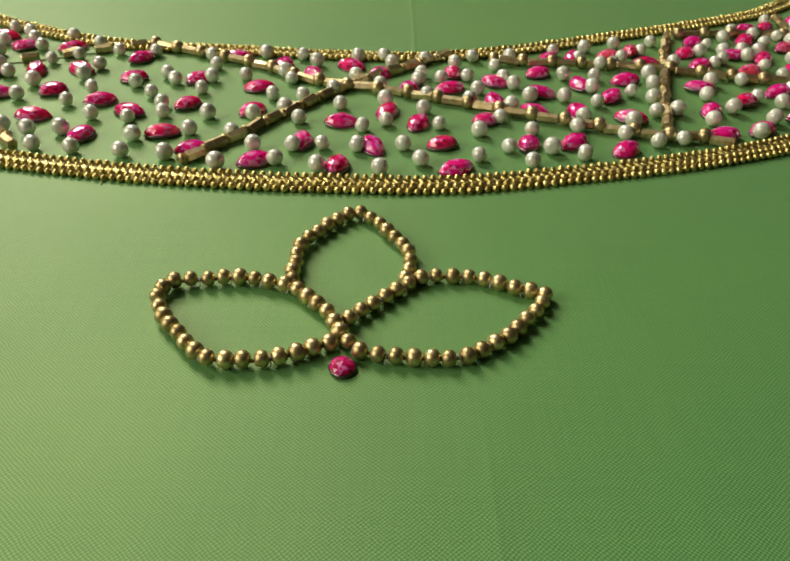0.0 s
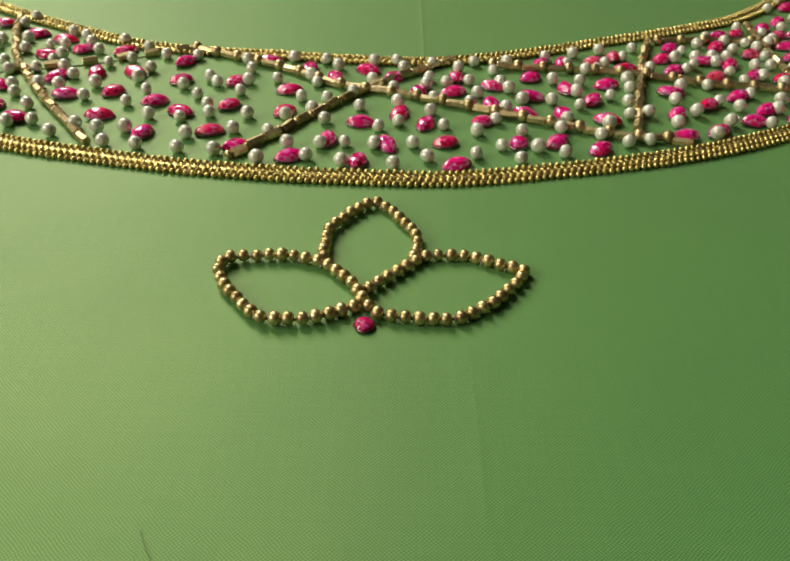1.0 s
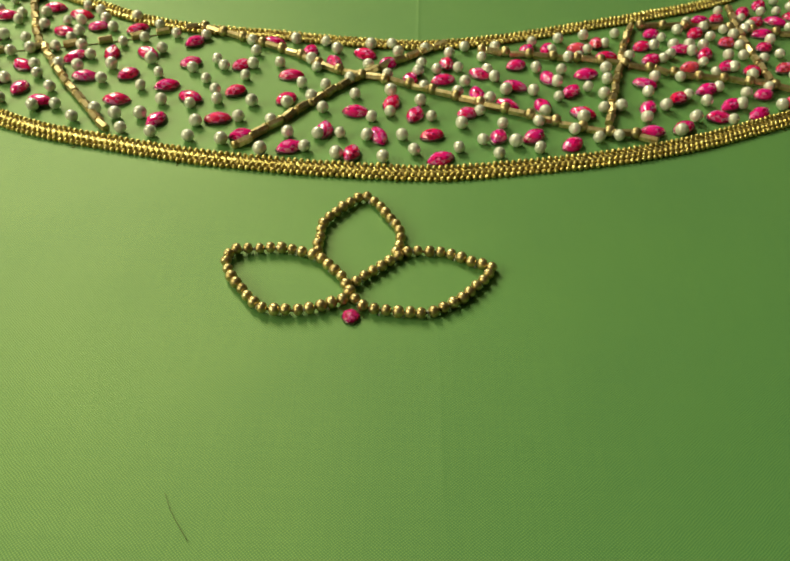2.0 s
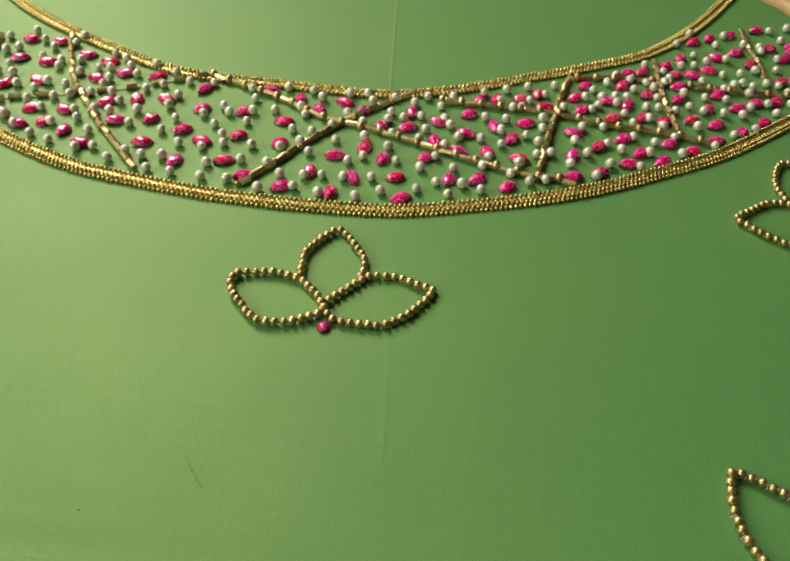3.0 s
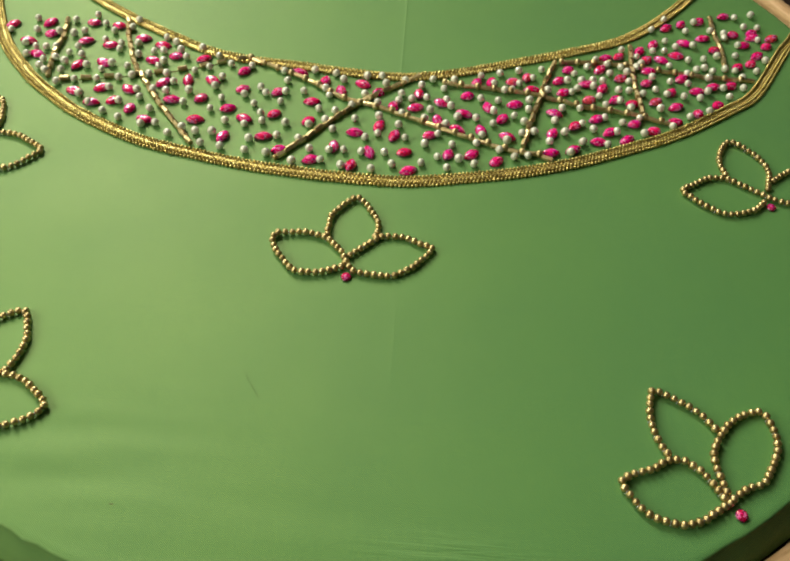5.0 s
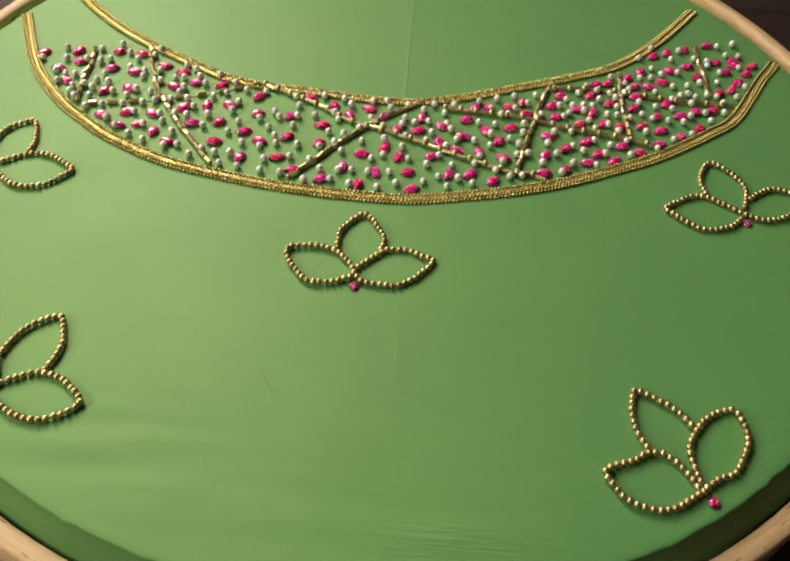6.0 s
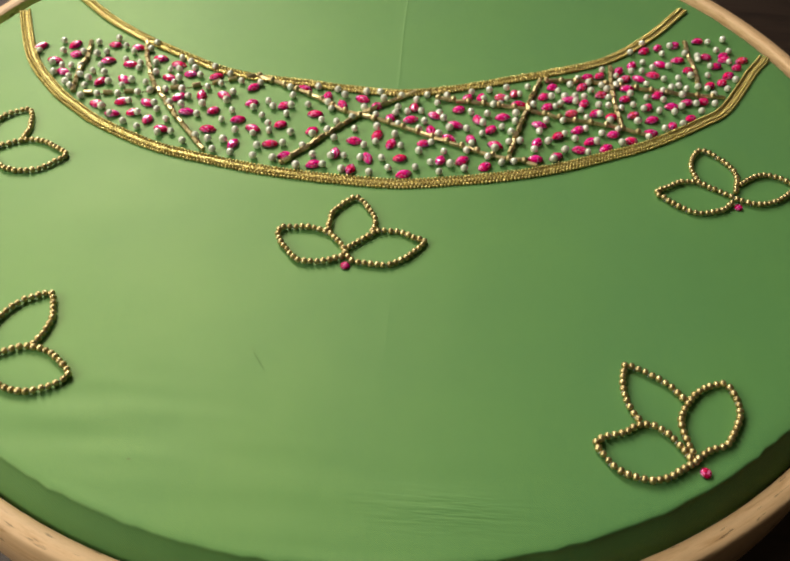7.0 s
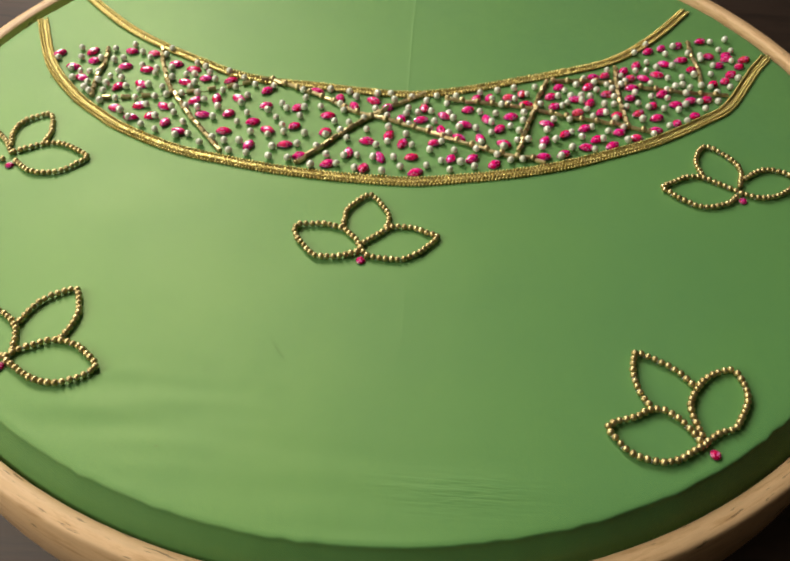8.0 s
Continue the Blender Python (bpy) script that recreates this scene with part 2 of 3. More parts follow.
# ---- shared pieces ----
def bead_mesh(name, radius, material, squash=0.94, rings=9, sides=14):
    """A round bead with its thread hole along x."""
    bm = bmesh.new()
    bmesh.ops.create_uvsphere(bm, u_segments=sides, v_segments=rings, radius=radius * MM)
    bmesh.ops.rotate(bm, verts=bm.verts, matrix=Matrix.Rotation(math.pi / 2, 3, "Y"))
    hole = radius * MM * 0.86
    for v in bm.verts:
        v.co.x = max(-hole, min(hole, v.co.x)) * squash
    return mesh_of(name, bm, material)


def knot_mesh(name, length, width, material):
    bm = bmesh.new()
    bmesh.ops.create_icosphere(bm, subdivisions=2, radius=0.5)
    for v in bm.verts:
        v.co = Vector((v.co.x * length, v.co.y * width, v.co.z * width)) * MM
    return mesh_of(name, bm, material)


def bugle_mesh(name, length, radius, material):
    """A short six-sided metal tube bead with rounded rims, along x."""
    bm = bmesh.new()
    prof = [(-0.5, 0.5), (-0.5, 0.9), (-0.46, 1.0), (-0.4, 1.0), (0.4, 1.0), (0.46, 1.0), (0.5, 0.9), (0.5, 0.5)]
    rings = [[bm.verts.new((length * u * MM, radius * w * math.cos(a) * MM, radius * w * math.sin(a) * MM))
              for a in (2 * math.pi * (k + 0.5) / 6 for k in range(6))] for u, w in prof]
    for r, q in zip(rings, rings[1:]):
        for k in range(6):
            bm.faces.new((r[k - 1], r[k], q[k], q[k - 1]))
    bm.faces.new(rings[0])
    bm.faces.new(rings[-1][::-1])
    bmesh.ops.recalc_face_normals(bm, faces=bm.faces)
    return mesh_of(name, bm, material, smooth=False)


def gem_mesh(name, a, b, height, point, material, sides=12):
    """A low cut stone: girdle, crown facets, star facets and a broad table. point 1: lens-shaped outline with two tips; 0: oval. Facets are split apart."""
    def outline(s, turn):
        out = []
        for k in range(sides):
            th = 2 * math.pi * (k + turn) / sides
            c, w = math.cos(th), math.sin(th)
            out.append((a * c * s, b * s * w * (1 - point * 0.42 * abs(c) ** 2)))
        return out
    bm = bmesh.new()
    levels = [(0.97, 0.0, 0.0), (1.0, 0.30, 0.0), (0.82, 0.70, 0.5), (0.52, 0.92, 0.0)]
    rings = [[bm.verts.new((x * MM, y * MM, h * height * MM)) for x, y in outline(s, turn)] for s, h, turn in levels]
    for k in range(sides):
        bm.faces.new((rings[0][k - 1], rings[0][k], rings[1][k], rings[1][k - 1]))
        # crown: kite points lie half a step on, so the facets alternate
        bm.faces.new((rings[1][k - 1], rings[1][k], rings[2][k - 1]))
        bm.faces.new((rings[1][k], rings[2][k], rings[2][k - 1]))
        bm.faces.new((rings[2][k - 1], rings[3][k], rings[3][k - 1]))
        bm.faces.new((rings[2][k - 1], rings[2][k], rings[3][k]))
    # the table: shallow facets about a point, as the cut back shows through it
    tip = bm.verts.new((0.1 * a * MM, 0, height * MM))
    for k in range(0, sides, 2):
        bm.faces.new((rings[3][k - 2], rings[3][k - 1], rings[3][k], tip))
    bm.faces.new(rings[0][::-1])
    bmesh.ops.recalc_face_normals(bm, faces=bm.faces)
    bmesh.ops.split_edges(bm, edges=bm.edges)
    return mesh_of(name, bm, material, smooth=False)


def setting_mesh(name, a, b, material):
    """The thin metal cup under a stone, with four claws."""
    bm = bmesh.new()
    n = 20
    ring = [[bm.verts.new((a * s * math.cos(t) * MM, b * s * math.sin(t) * (1 - 0.3 * math.cos(t) ** 2) * MM, z * MM))
             for t in (2 * math.pi * k / n for k in range(n))] for s, z in ((1.02, 0.0), (1.10, 0.35), (0.98, 0.5))]
    for r, q in zip(ring, ring[1:]):
        for k in range(n):
            bm.faces.new((r[k - 1], r[k], q[k], q[k - 1]))
    bm.faces.new(ring[0][::-1])
    return mesh_of(name, bm, material)


# ---- the room, closed round the table ----
def wall(name, a, b, material=PAINT):
    bm = bmesh.new()
    box(bm, a, b)
    return tagged(part(name, bm, material, None, smooth=False), "plain painted room wall", "wall", kind="structure")


X0, X1, Y0, Z0, Z1 = WALL_X, 1.5, -1.8, -0.80, 1.7


def window_wall(name, label, along, low, high, wall_at, out, mid, zmid, width, height):
    """A wall cut open for a window, with a wooden frame in the opening. along: 0 for a wall along x, 1 along y."""
    a0, a1, z0, z1 = mid - width / 2, mid + width / 2, zmid - height / 2, zmid + height / 2

    def slab(bm, a, b, near, far):
        lo, hi = sorted((wall_at + out * near, wall_at + out * far))
        if along == 0:
            box(bm, (a[0], lo, a[1]), (b[0], hi, b[1]))
        else:
            box(bm, (lo, a[0], a[1]), (hi, b[0], b[1]))

    bm = bmesh.new()
    for a, b in (((low, Z0), (a0, Z1)), ((a1, Z0), (high, Z1)), ((a0, Z0), (a1, z0)), ((a0, z1), (a1, Z1))):
        slab(bm, a, b, 0.0, 0.12)
    tagged(part(name, bm, PAINT, None, smooth=False), label, "wall", kind="structure")
    frame_ob = tagged(new("window_1" if along == 0 else "fill_window"), "wooden frame of an unseen window opening in a painted wall", "window", kind="structure")
    for nm, a, b in (("frame_side", (a0, z0), (a0 + 0.03, z1)), ("frame_side", (a1 - 0.03, z0), (a1, z1)),
                     ("sill", (a0 + 0.03, z0), (a1 - 0.03, z0 + 0.03)), ("head", (a0 + 0.03, z1 - 0.03), (a1 - 0.03, z1))):
        bm = bmesh.new()
        slab(bm, a, b, 0.05, 0.09)
        part(nm, bm, FRAME_PAINT, frame_ob, smooth=False)


window_wall("wall_north", "painted wall with a window opening", 0, X0 - 0.12, X1 + 0.12, WALL_Y, 1, WIN_X, WIN_Z, WIN_W, WIN_H)
# unseen west wall, opened only to let the added fill in
window_wall("wall_west", "painted wall with an added opening for fill light", 1, Y0, WALL_Y, WALL_X, -1, WEST_Y, WEST_Z, WEST_W, WEST_H)
wall("wall_east", (X1, Y0, Z0), (X1 + 0.12, WALL_Y, Z1))
wall("wall_south", (X0 - 0.12, Y0 - 0.12, Z0), (X1 + 0.12, Y0, Z1))
bm = bmesh.new()
box(bm, (X0 - 0.12, Y0 - 0.12, Z0 - 0.1), (X1 + 0.12, WALL_Y + 0.12, Z0))
tagged(part("floor", bm, FLOOR, None, smooth=False), "dark cement floor", "floor", kind="structure")
bm = bmesh.new()
box(bm, (X0 - 0.12, Y0 - 0.12, Z1), (X1 + 0.12, WALL_Y + 0.12, Z1 + 0.1))
tagged(part("ceiling", bm, PAINT, None, smooth=False), "plain painted ceiling", "ceiling", kind="structure")

# ---- table ----
TABLE_Z = -0.036
table = tagged(new("work_table"), "dark brown wooden work table", "table")
bm = bmesh.new()
box(bm, (-0.58, -0.45, TABLE_Z - 0.03), (0.60, 0.60, TABLE_Z))
bmesh.ops.bevel(bm, geom=bm.edges, offset=0.004, segments=2, affect="EDGES")
part("tabletop", bm, TABLE_WOOD, table)
for x in (-0.50, 0.55):
    for y in (-0.40, 0.55):
        bm = bmesh.new()
        box(bm, (x - 0.025, y - 0.025, Z0), (x + 0.025, y + 0.025, TABLE_Z - 0.03))
        part("leg", bm, TABLE_WOOD, table, smooth=False)

# ---- hoop and stretched silk ----
HOOP_C, HOOP_R, WOOD_IN, WOOD_OUT = (4.8, 81.7), 178.2, 183.9, 190.1
hoop = tagged(new("embroidery_hoop"), "round pale wooden embroidery hoop lying on a dark table", "embroidery hoop")
bm = bmesh.new()
turned(bm, [(WOOD_IN, -8.2), (WOOD_IN + 0.4, -7.4), (WOOD_OUT - 0.9, -7.2), (WOOD_OUT, -8.2), (WOOD_OUT, -35.2), (WOOD_OUT - 0.8, -36.0), (WOOD_IN, -36.0)], 160, HOOP_C)
# the outer ring sits higher on the inner one towards the collar
for v in bm.verts:
    if v.co.z > -0.02:
        v.co.z += 0.028 * (v.co.y + 0.095)
part("outer_ring", bm, HOOP_WOOD, hoop)
bm = bmesh.new()
turned(bm, [(169.0, -1.6), (177.0, -1.0), (177.4, -1.4), (177.4, -36.0), (169.0, -36.0)], 160, HOOP_C)
part("inner_ring", bm, HOOP_WOOD, hoop)


PULL = (-69.8, -49.1)


def silk_height(x, y):
    """Slack of the stretched silk in mm: faint ripples towards the near rim."""
    p = Vector((x, y, 0))
    z = 0.25 * noise.noise(p * 0.02)
    near = max(0.0, min(1.0, (-55.0 - y) / 25.0))
    z += near * 0.35 * noise.noise(Vector((x * 0.018, y * 0.11, 3.0)))
    slack = math.exp(-((x + 55.0) / 32.0) ** 2 - ((y + 66.0) / 16.0) ** 2)
    # a pull line in the cloth beside a petal's tip
    z += 0.2 * math.exp(-((y - PULL[1] - 0.03 * (x - PULL[0])) / 2.6) ** 2) * max(0.0, 1 - abs(x - PULL[0] - 9) / 11)
    z += slack * 0.85 * noise.noise(Vector((x * 0.02, y * 0.16, 9.0)))
    return z


bm = bmesh.new()
rings, SEG = [], 300
radii = [2.0 + 1.9 * k for k in range(92)]
RIM = [(-2.0, 0.0), (-0.7, -0.05), (-0.3, -0.2), (-0.1, -0.5), (0.05, -1.1), (0.4, -1.7), (1.2, -2.9), (2.6, -4.8), (4.2, -7.4), (5.0, -11.0)]
for r, drop in [(r, 0.0) for r in radii] + [(HOOP_R + out, z) for out, z in RIM]:
    row = []
    for k in range(SEG):
        a = 2 * math.pi * k / SEG
        wob = 0.5 * noise.noise(Vector((3 * math.cos(a), 3 * math.sin(a), 5.0))) + 0.6 * noise.noise(Vector((40 * math.cos(a), 40 * math.sin(a), 2.0))) if 176 < r < 181 else 0.0
        x, y = HOOP_C[0] + (r + wob) * math.cos(a), HOOP_C[1] + (r + wob) * math.sin(a)
        row.append(bm.verts.new((x * MM, y * MM, (drop + (silk_height(x, y) if r < 176 else 0)) * MM)))
    rings.append(row)
for r, q in zip(rings, rings[1:]):
    for k in range(SEG):
        bm.faces.new((r[k - 1], q[k - 1], q[k], r[k]))
bm.faces.new(rings[0])
bmesh.ops.recalc_face_normals(bm, faces=bm.faces)
silk = tagged(part("silk_cloth", bm, SILK, None), "light green woven silk cloth stretched over the hoop", "cloth")

# ---- bead flowers ----
BEAD = bead_mesh("round_bead", 1.05, BEAD_GOLD, 0.96)
SMALL_GEM = gem_mesh("round_gem", 1.5, 1.5, 1.0, 0.0, DARK_FACET_GEM, 12)
SMALL_CUP = setting_mesh("round_setting", 1.5, 1.62, FOIL)
rng = random.Random(4)


def bead_flower(data, label):
    (cx, cy), petals = data
    flower = tagged(new("bead_flower"), label, "bead flower", "flowers round the neckline")
    flower.matrix_world = pose(cx * MM, cy * MM, 0)
    for points in petals:
        line = spline(points, step=2.02)
        bm = bmesh.new()
        tube(bm, line, 0.25, 0.9)
        petal = part("petal_thread", bm, THREAD, flower)
        for p, way in line:
            s = rng.uniform(0.92, 1.07)
            turn = math.degrees(math.atan2(way.y, way.x)) + rng.uniform(-14, 14)
            m = pose((p.x + rng.uniform(-0.1, 0.1)) * MM, (p.y + rng.uniform(-0.1, 0.1)) * MM, (1.02 + rng.uniform(-0.03, 0.15)) * MM, 0, rng.uniform(-9, 9), turn)
            lay("bead", BEAD, petal, m @ Matrix.Diagonal((s, s, s, 1)))
        # clear couching stitches that tie the string down between the beads
        bm = bmesh.new()
        for (p, way), (q, _) in list(zip(line, line[1:]))[rng.randrange(2)::2]:
            mid, side = (p + q) / 2, Vector((-way.y, way.x, 0))
            arch = [(mid + side * u, side) for u in (-0.75, -0.4, 0.0, 0.4, 0.75)]
            low = len(bm.verts)
            tube(bm, arch, 0.11, 0.0, 5)
            bm.verts.ensure_lookup_table()
            for v in bm.verts[low:]:
                u = (v.co - mid * MM).dot(side) / MM
                v.co.z += (0.16 + 1.15 * max(0.0, 1 - (u / 0.85) ** 2)) * MM
        part("stitches", bm, NYLON, petal, "clear nylon stitches")
    cup = lay("setting", SMALL_CUP, flower)
    lay("gem", SMALL_GEM, cup, pose(0, 0, 0.0003, 0, 0, rng.uniform(0, 60)), "round pink crystal")
    return flower


CRYSTALS_A = [
    (-141.1, 114.9, 48), (-131.6, 105, 7), (-127.6, 117.9, 48), (-125.3, 97, -17), (-124.6, 110.6, 7), (-111.1, 119.7, 7),
    (-110.3, 107.3, 27), (-108.6, 92, 61), (-104.8, 76.9, -2), (-101, 118.9, 7), (-100.5, 105.8, 7), (-99.7, 94.6, -24),
    (-97.1, 71.1, -2), (-95.9, 79.7, 25), (-89.7, 73, 25), (-89.5, 111.6, 7), (-86.4, 79.8, -34), (-83, 69.2, 74),
    (-82.2, 97.9, -10), (-81.1, 107.9, 7), (-76.3, 63.8, -9), (-75.2, 85, 42), (-74.5, 101.5, 7), (-69.8, 75.7, 16),
    (-66.8, 87.5, 92), (-63.9, 100.9, 35),
]
CRYSTALS_B = [
    (-59.9, 77.6, 41), (-59.3, 65.8, 15), (-58, 88.5, -25), (-49.4, 72.9, 32), (-48.1, 57.8, 65), (-47.7, 95.2, 55),
    (-46.2, 84.4, 25), (-42.7, 68.1, -17), (-34.6, 59.3, 15), (-33.5, 84.2, 40), (-32.8, 71.6, 39), (-28, 53.1, 23),
    (-27.4, 96.6, -2), (-20.7, 80, 7), (-20.5, 69.1, 39), (-17.4, 92.5, 79), (-17.2, 49.4, 30), (-11, 87.6, -65), (-10.2, 56.7, 88),
    (-4, 64.8, 7), (-3.7, 48, 76), (-3.5, 92.4, -19), (1.7, 55.1, -65), (2.5, 88.2, 39), (4.1, 69.2, 64), (8.2, 80.4, 85),
]
CRYSTALS_C = [
    (9.7, 64.5, 68), (13.6, 56.1, 14), (15.4, 47.3, 22), (16.2, 80.7, 15), (17.1, 88.9, 87), (21.7, 65.9, 30), (24.2, 74.4, -75),
    (25.2, 84.4, -19), (28.3, 56.6, 72), (31.2, 70.1, -26), (33.5, 79.1, -10), (34.7, 89.7, 23), (36.2, 57.5, 41),
    (38.1, 97.8, 62), (39.5, 70.5, -62), (42.1, 83.8, -78), (43.7, 98.9, 72), (44.5, 54.9, 35), (47.2, 77.8, 47), (48.6, 68.1, -18),
    (51.5, 100.2, 7), (51.9, 86.6, 7), (57.1, 103.4, 80), (58.4, 96, 7), (63.2, 61.2, 7), (64.4, 71.5, 62), (65.8, 82.9, -10),
]
CRYSTALS_D = [
    (68.8, 102.7, 36), (70, 95.7, 23), (71, 63.6, 34), (72.7, 76.6, 45), (72.8, 110.1, 37), (78.9, 101.7, 7), (79.1, 92.3, 23),
    (80.1, 68.9, 7), (80.8, 81.4, 22), (84.8, 74.5, 34), (84.8, 99.6, 58), (85.1, 111.7, 47), (88.2, 119.6, 24), (88.9, 93.5, 35),
    (90.3, 71, 34), (92.3, 107, 36), (93.4, 121.1, 47), (94, 80, 22), (94.7, 91.7, 22), (100.3, 76.9, 7), (101.8, 104.9, 35),
    (102.1, 126.1, 58), (103.7, 93.9, 35), (103.7, 112.8, 7), (103.8, 120.1, 36), (108.3, 131.3, 58),
]
CRYSTALS_E = [
    (108.7, 82.7, 7), (109.8, 120.8, -31), (110.2, 100.2, 44), (110.7, 91.6, 22), (115.4, 144.1, 37), (115.7, 109.5, 35),
    (116.3, 124.7, -12), (118.2, 88.5, 64), (120.2, 102.1, 7), (121, 133.7, -32), (121.9, 147.5, 54), (126.4, 94.5, 34),
    (126.7, 105.4, 22), (129.1, 138, 7), (129.8, 150.7, 37), (132, 130.3, 35), (133.7, 107, 34), (139.1, 119.5, 44),
    (141, 155.7, 24), (142, 142.5, 7), (144.7, 135.1, 23), (144.8, 122.5, 44), (148.6, 128.4, 35), (149.8, 141.5, 23),
    (150, 144.4, 36), (153.9, 135.4, 35), (157.5, 141.6, 23),
]
PEARLS_A = [
    (-140.2, 111), (-132.9, 119.7), (-131.9, 103), (-130.5, 111.9), (-128.9, 96.1), (-127.3, 101.3), (-123.4, 101.4),
    (-122, 111.8), (-121.8, 89.6), (-121.8, 93.6), (-120, 101.8), (-118.8, 86.8), (-118.3, 120.4), (-117.6, 94.9),
    (-116.1, 111.3), (-113.8, 98.7), (-113.7, 93.2), (-113.3, 87.8), (-112.7, 113.3), (-112.5, 80.8), (-111.8, 102.9),
    (-111, 124.7), (-108.8, 97.9), (-106.8, 82.9), (-106.2, 119.1), (-105.1, 91.7), (-103.1, 108.4), (-102.4, 74.8),
    (-101.6, 114.7), (-99.1, 84.2), (-99.1, 89.9), (-97.9, 70.7), (-96.6, 106.8), (-96.4, 93.9), (-96.2, 102.9), (-95.4, 118),
    (-94.2, 123.1), (-93.3, 79.7), (-91.6, 66.5),
]
PEARLS_B = [
    (-91.6, 85.8), (-90.4, 92.8), (-90.3, 107.5), (-88.3, 100.5), (-87.8, 72.6), (-87.2, 87.4), (-85.4, 63.7), (-83.3, 103.4),
    (-83.2, 79.5), (-81.5, 89.2), (-81.1, 75.4), (-80.7, 112.5), (-79.7, 103.9), (-79.2, 94.2), (-78.2, 97.4), (-77.5, 80.2),
    (-76.8, 60.9), (-76.4, 110.1), (-75.9, 69.4), (-75.1, 90), (-73.6, 105.4), (-72.8, 79.8), (-72.1, 62.1), (-71.5, 85.5),
    (-70.4, 100.9), (-66.6, 57.1), (-65.8, 107.6), (-65.5, 93), (-65.4, 74.3), (-64.9, 81.1), (-62.6, 60.7), (-60.7, 95.8),
    (-58.6, 103.1), (-57.6, 59.1), (-56.2, 84.6), (-55.3, 71.8), (-54.8, 90.4), (-54.7, 53.4), (-53.1, 98.6),
]
PEARLS_C = [
    (-52.6, 78.1), (-52, 59.5), (-48.9, 65.8), (-47.9, 52.4), (-45.3, 98.4), (-45, 81.1), (-42, 64.7), (-40.7, 76.2),
    (-39.9, 85.8), (-39.4, 51.2), (-39.1, 57.3), (-37.6, 82.7), (-37.5, 71.3), (-36.3, 67), (-32.9, 96.3), (-32.1, 50.6),
    (-31.6, 78.3), (-31, 90.8), (-30.7, 84.2), (-30, 59.9), (-28.1, 66.7), (-24.2, 85.3), (-23.2, 47.5), (-22.6, 59.2),
    (-21.8, 98.1), (-20, 66.7), (-18.2, 54.3), (-17.6, 75.7), (-16.6, 87.6), (-14.9, 83.7), (-14.7, 69.8), (-13.9, 49.2),
    (-13.9, 97.2), (-11.9, 75.3), (-11.6, 54.4), (-11.6, 65.1), (-10.7, 93.6), (-6.9, 47.1), (-6.7, 55),
]
PEARLS_D = [
    (-6.3, 79), (-4.6, 71.7), (-2.3, 85.9), (-2.3, 96.8), (-0.8, 54.5), (-0.2, 62.1), (2.6, 81.7), (3.1, 46.5), (3.1, 97.5),
    (3.7, 73.9), (3.9, 64.7), (4.9, 93.1), (6.9, 55.1), (9.7, 49.5), (10.1, 83.7), (10.8, 70), (10.8, 87.8), (11.6, 76.5),
    (11.7, 96), (13.4, 63.4), (14.7, 85.2), (17.9, 93.6), (19.4, 51.2), (19.6, 74.5), (20, 86.5), (20.2, 60.8), (21.5, 79.6),
    (21.9, 97.6), (24.5, 66.5), (24.7, 54.7), (26.1, 92.5), (27.1, 72.2), (27.1, 85.7), (28, 49.6), (28.8, 82.5), (29.5, 61.6),
    (29.8, 98.2), (31.2, 76.5), (31.9, 54.4),
]
PEARLS_E = [
    (37, 52.3), (37.8, 63.1), (37.8, 76.7), (39.5, 87.9), (39.7, 67.7), (39.7, 102), (43.7, 74.5), (44, 81.3), (44.5, 97.9),
    (45.6, 60.4), (45.8, 87.6), (46.9, 104.3), (48.3, 65.6), (48.3, 94.1), (50.6, 57.4), (51.1, 94.8), (51.3, 79.6),
    (53.7, 70.2), (53.9, 99), (53.9, 106.7), (54.7, 76.4), (55.2, 58.5), (56.5, 83.5), (57.1, 89), (57.9, 71.3), (59.1, 102.9),
    (62.6, 108.5), (63, 66.6), (64.2, 96), (65.6, 78.3), (68.6, 72.3), (68.7, 85.6), (69.8, 61.7), (71.9, 102.7), (73, 95.9),
    (74.5, 67.7), (74.9, 107.4), (75.1, 77.8), (75.2, 86.4),
]
PEARLS_F = [
    (75.2, 98.1), (77.2, 103.3), (78.9, 75.1), (80.2, 112.2), (81.4, 100.3), (81.5, 103.9), (82.9, 94.5), (83.1, 67.4),
    (83.6, 82.1), (83.9, 117.5), (84.8, 89.5), (85.2, 103.9), (87, 74.4), (87.9, 114.6), (88.4, 109.1), (89.6, 79.8),
    (90.2, 92.6), (90.5, 98.9), (93.2, 113.8), (93.7, 88.6), (94.4, 99), (94.8, 125.5), (95.1, 104.8), (95.1, 110.8),
    (96.2, 83.2), (96.6, 74.6), (99.3, 114.5), (99.4, 97.9), (100.2, 121.5), (101.4, 117.3), (104.3, 108.5), (104.5, 100.9),
    (104.6, 89.5), (107.2, 126.3), (107.5, 80), (108.4, 98.6), (108.8, 141.2), (110.8, 106.7), (111.8, 127),
]
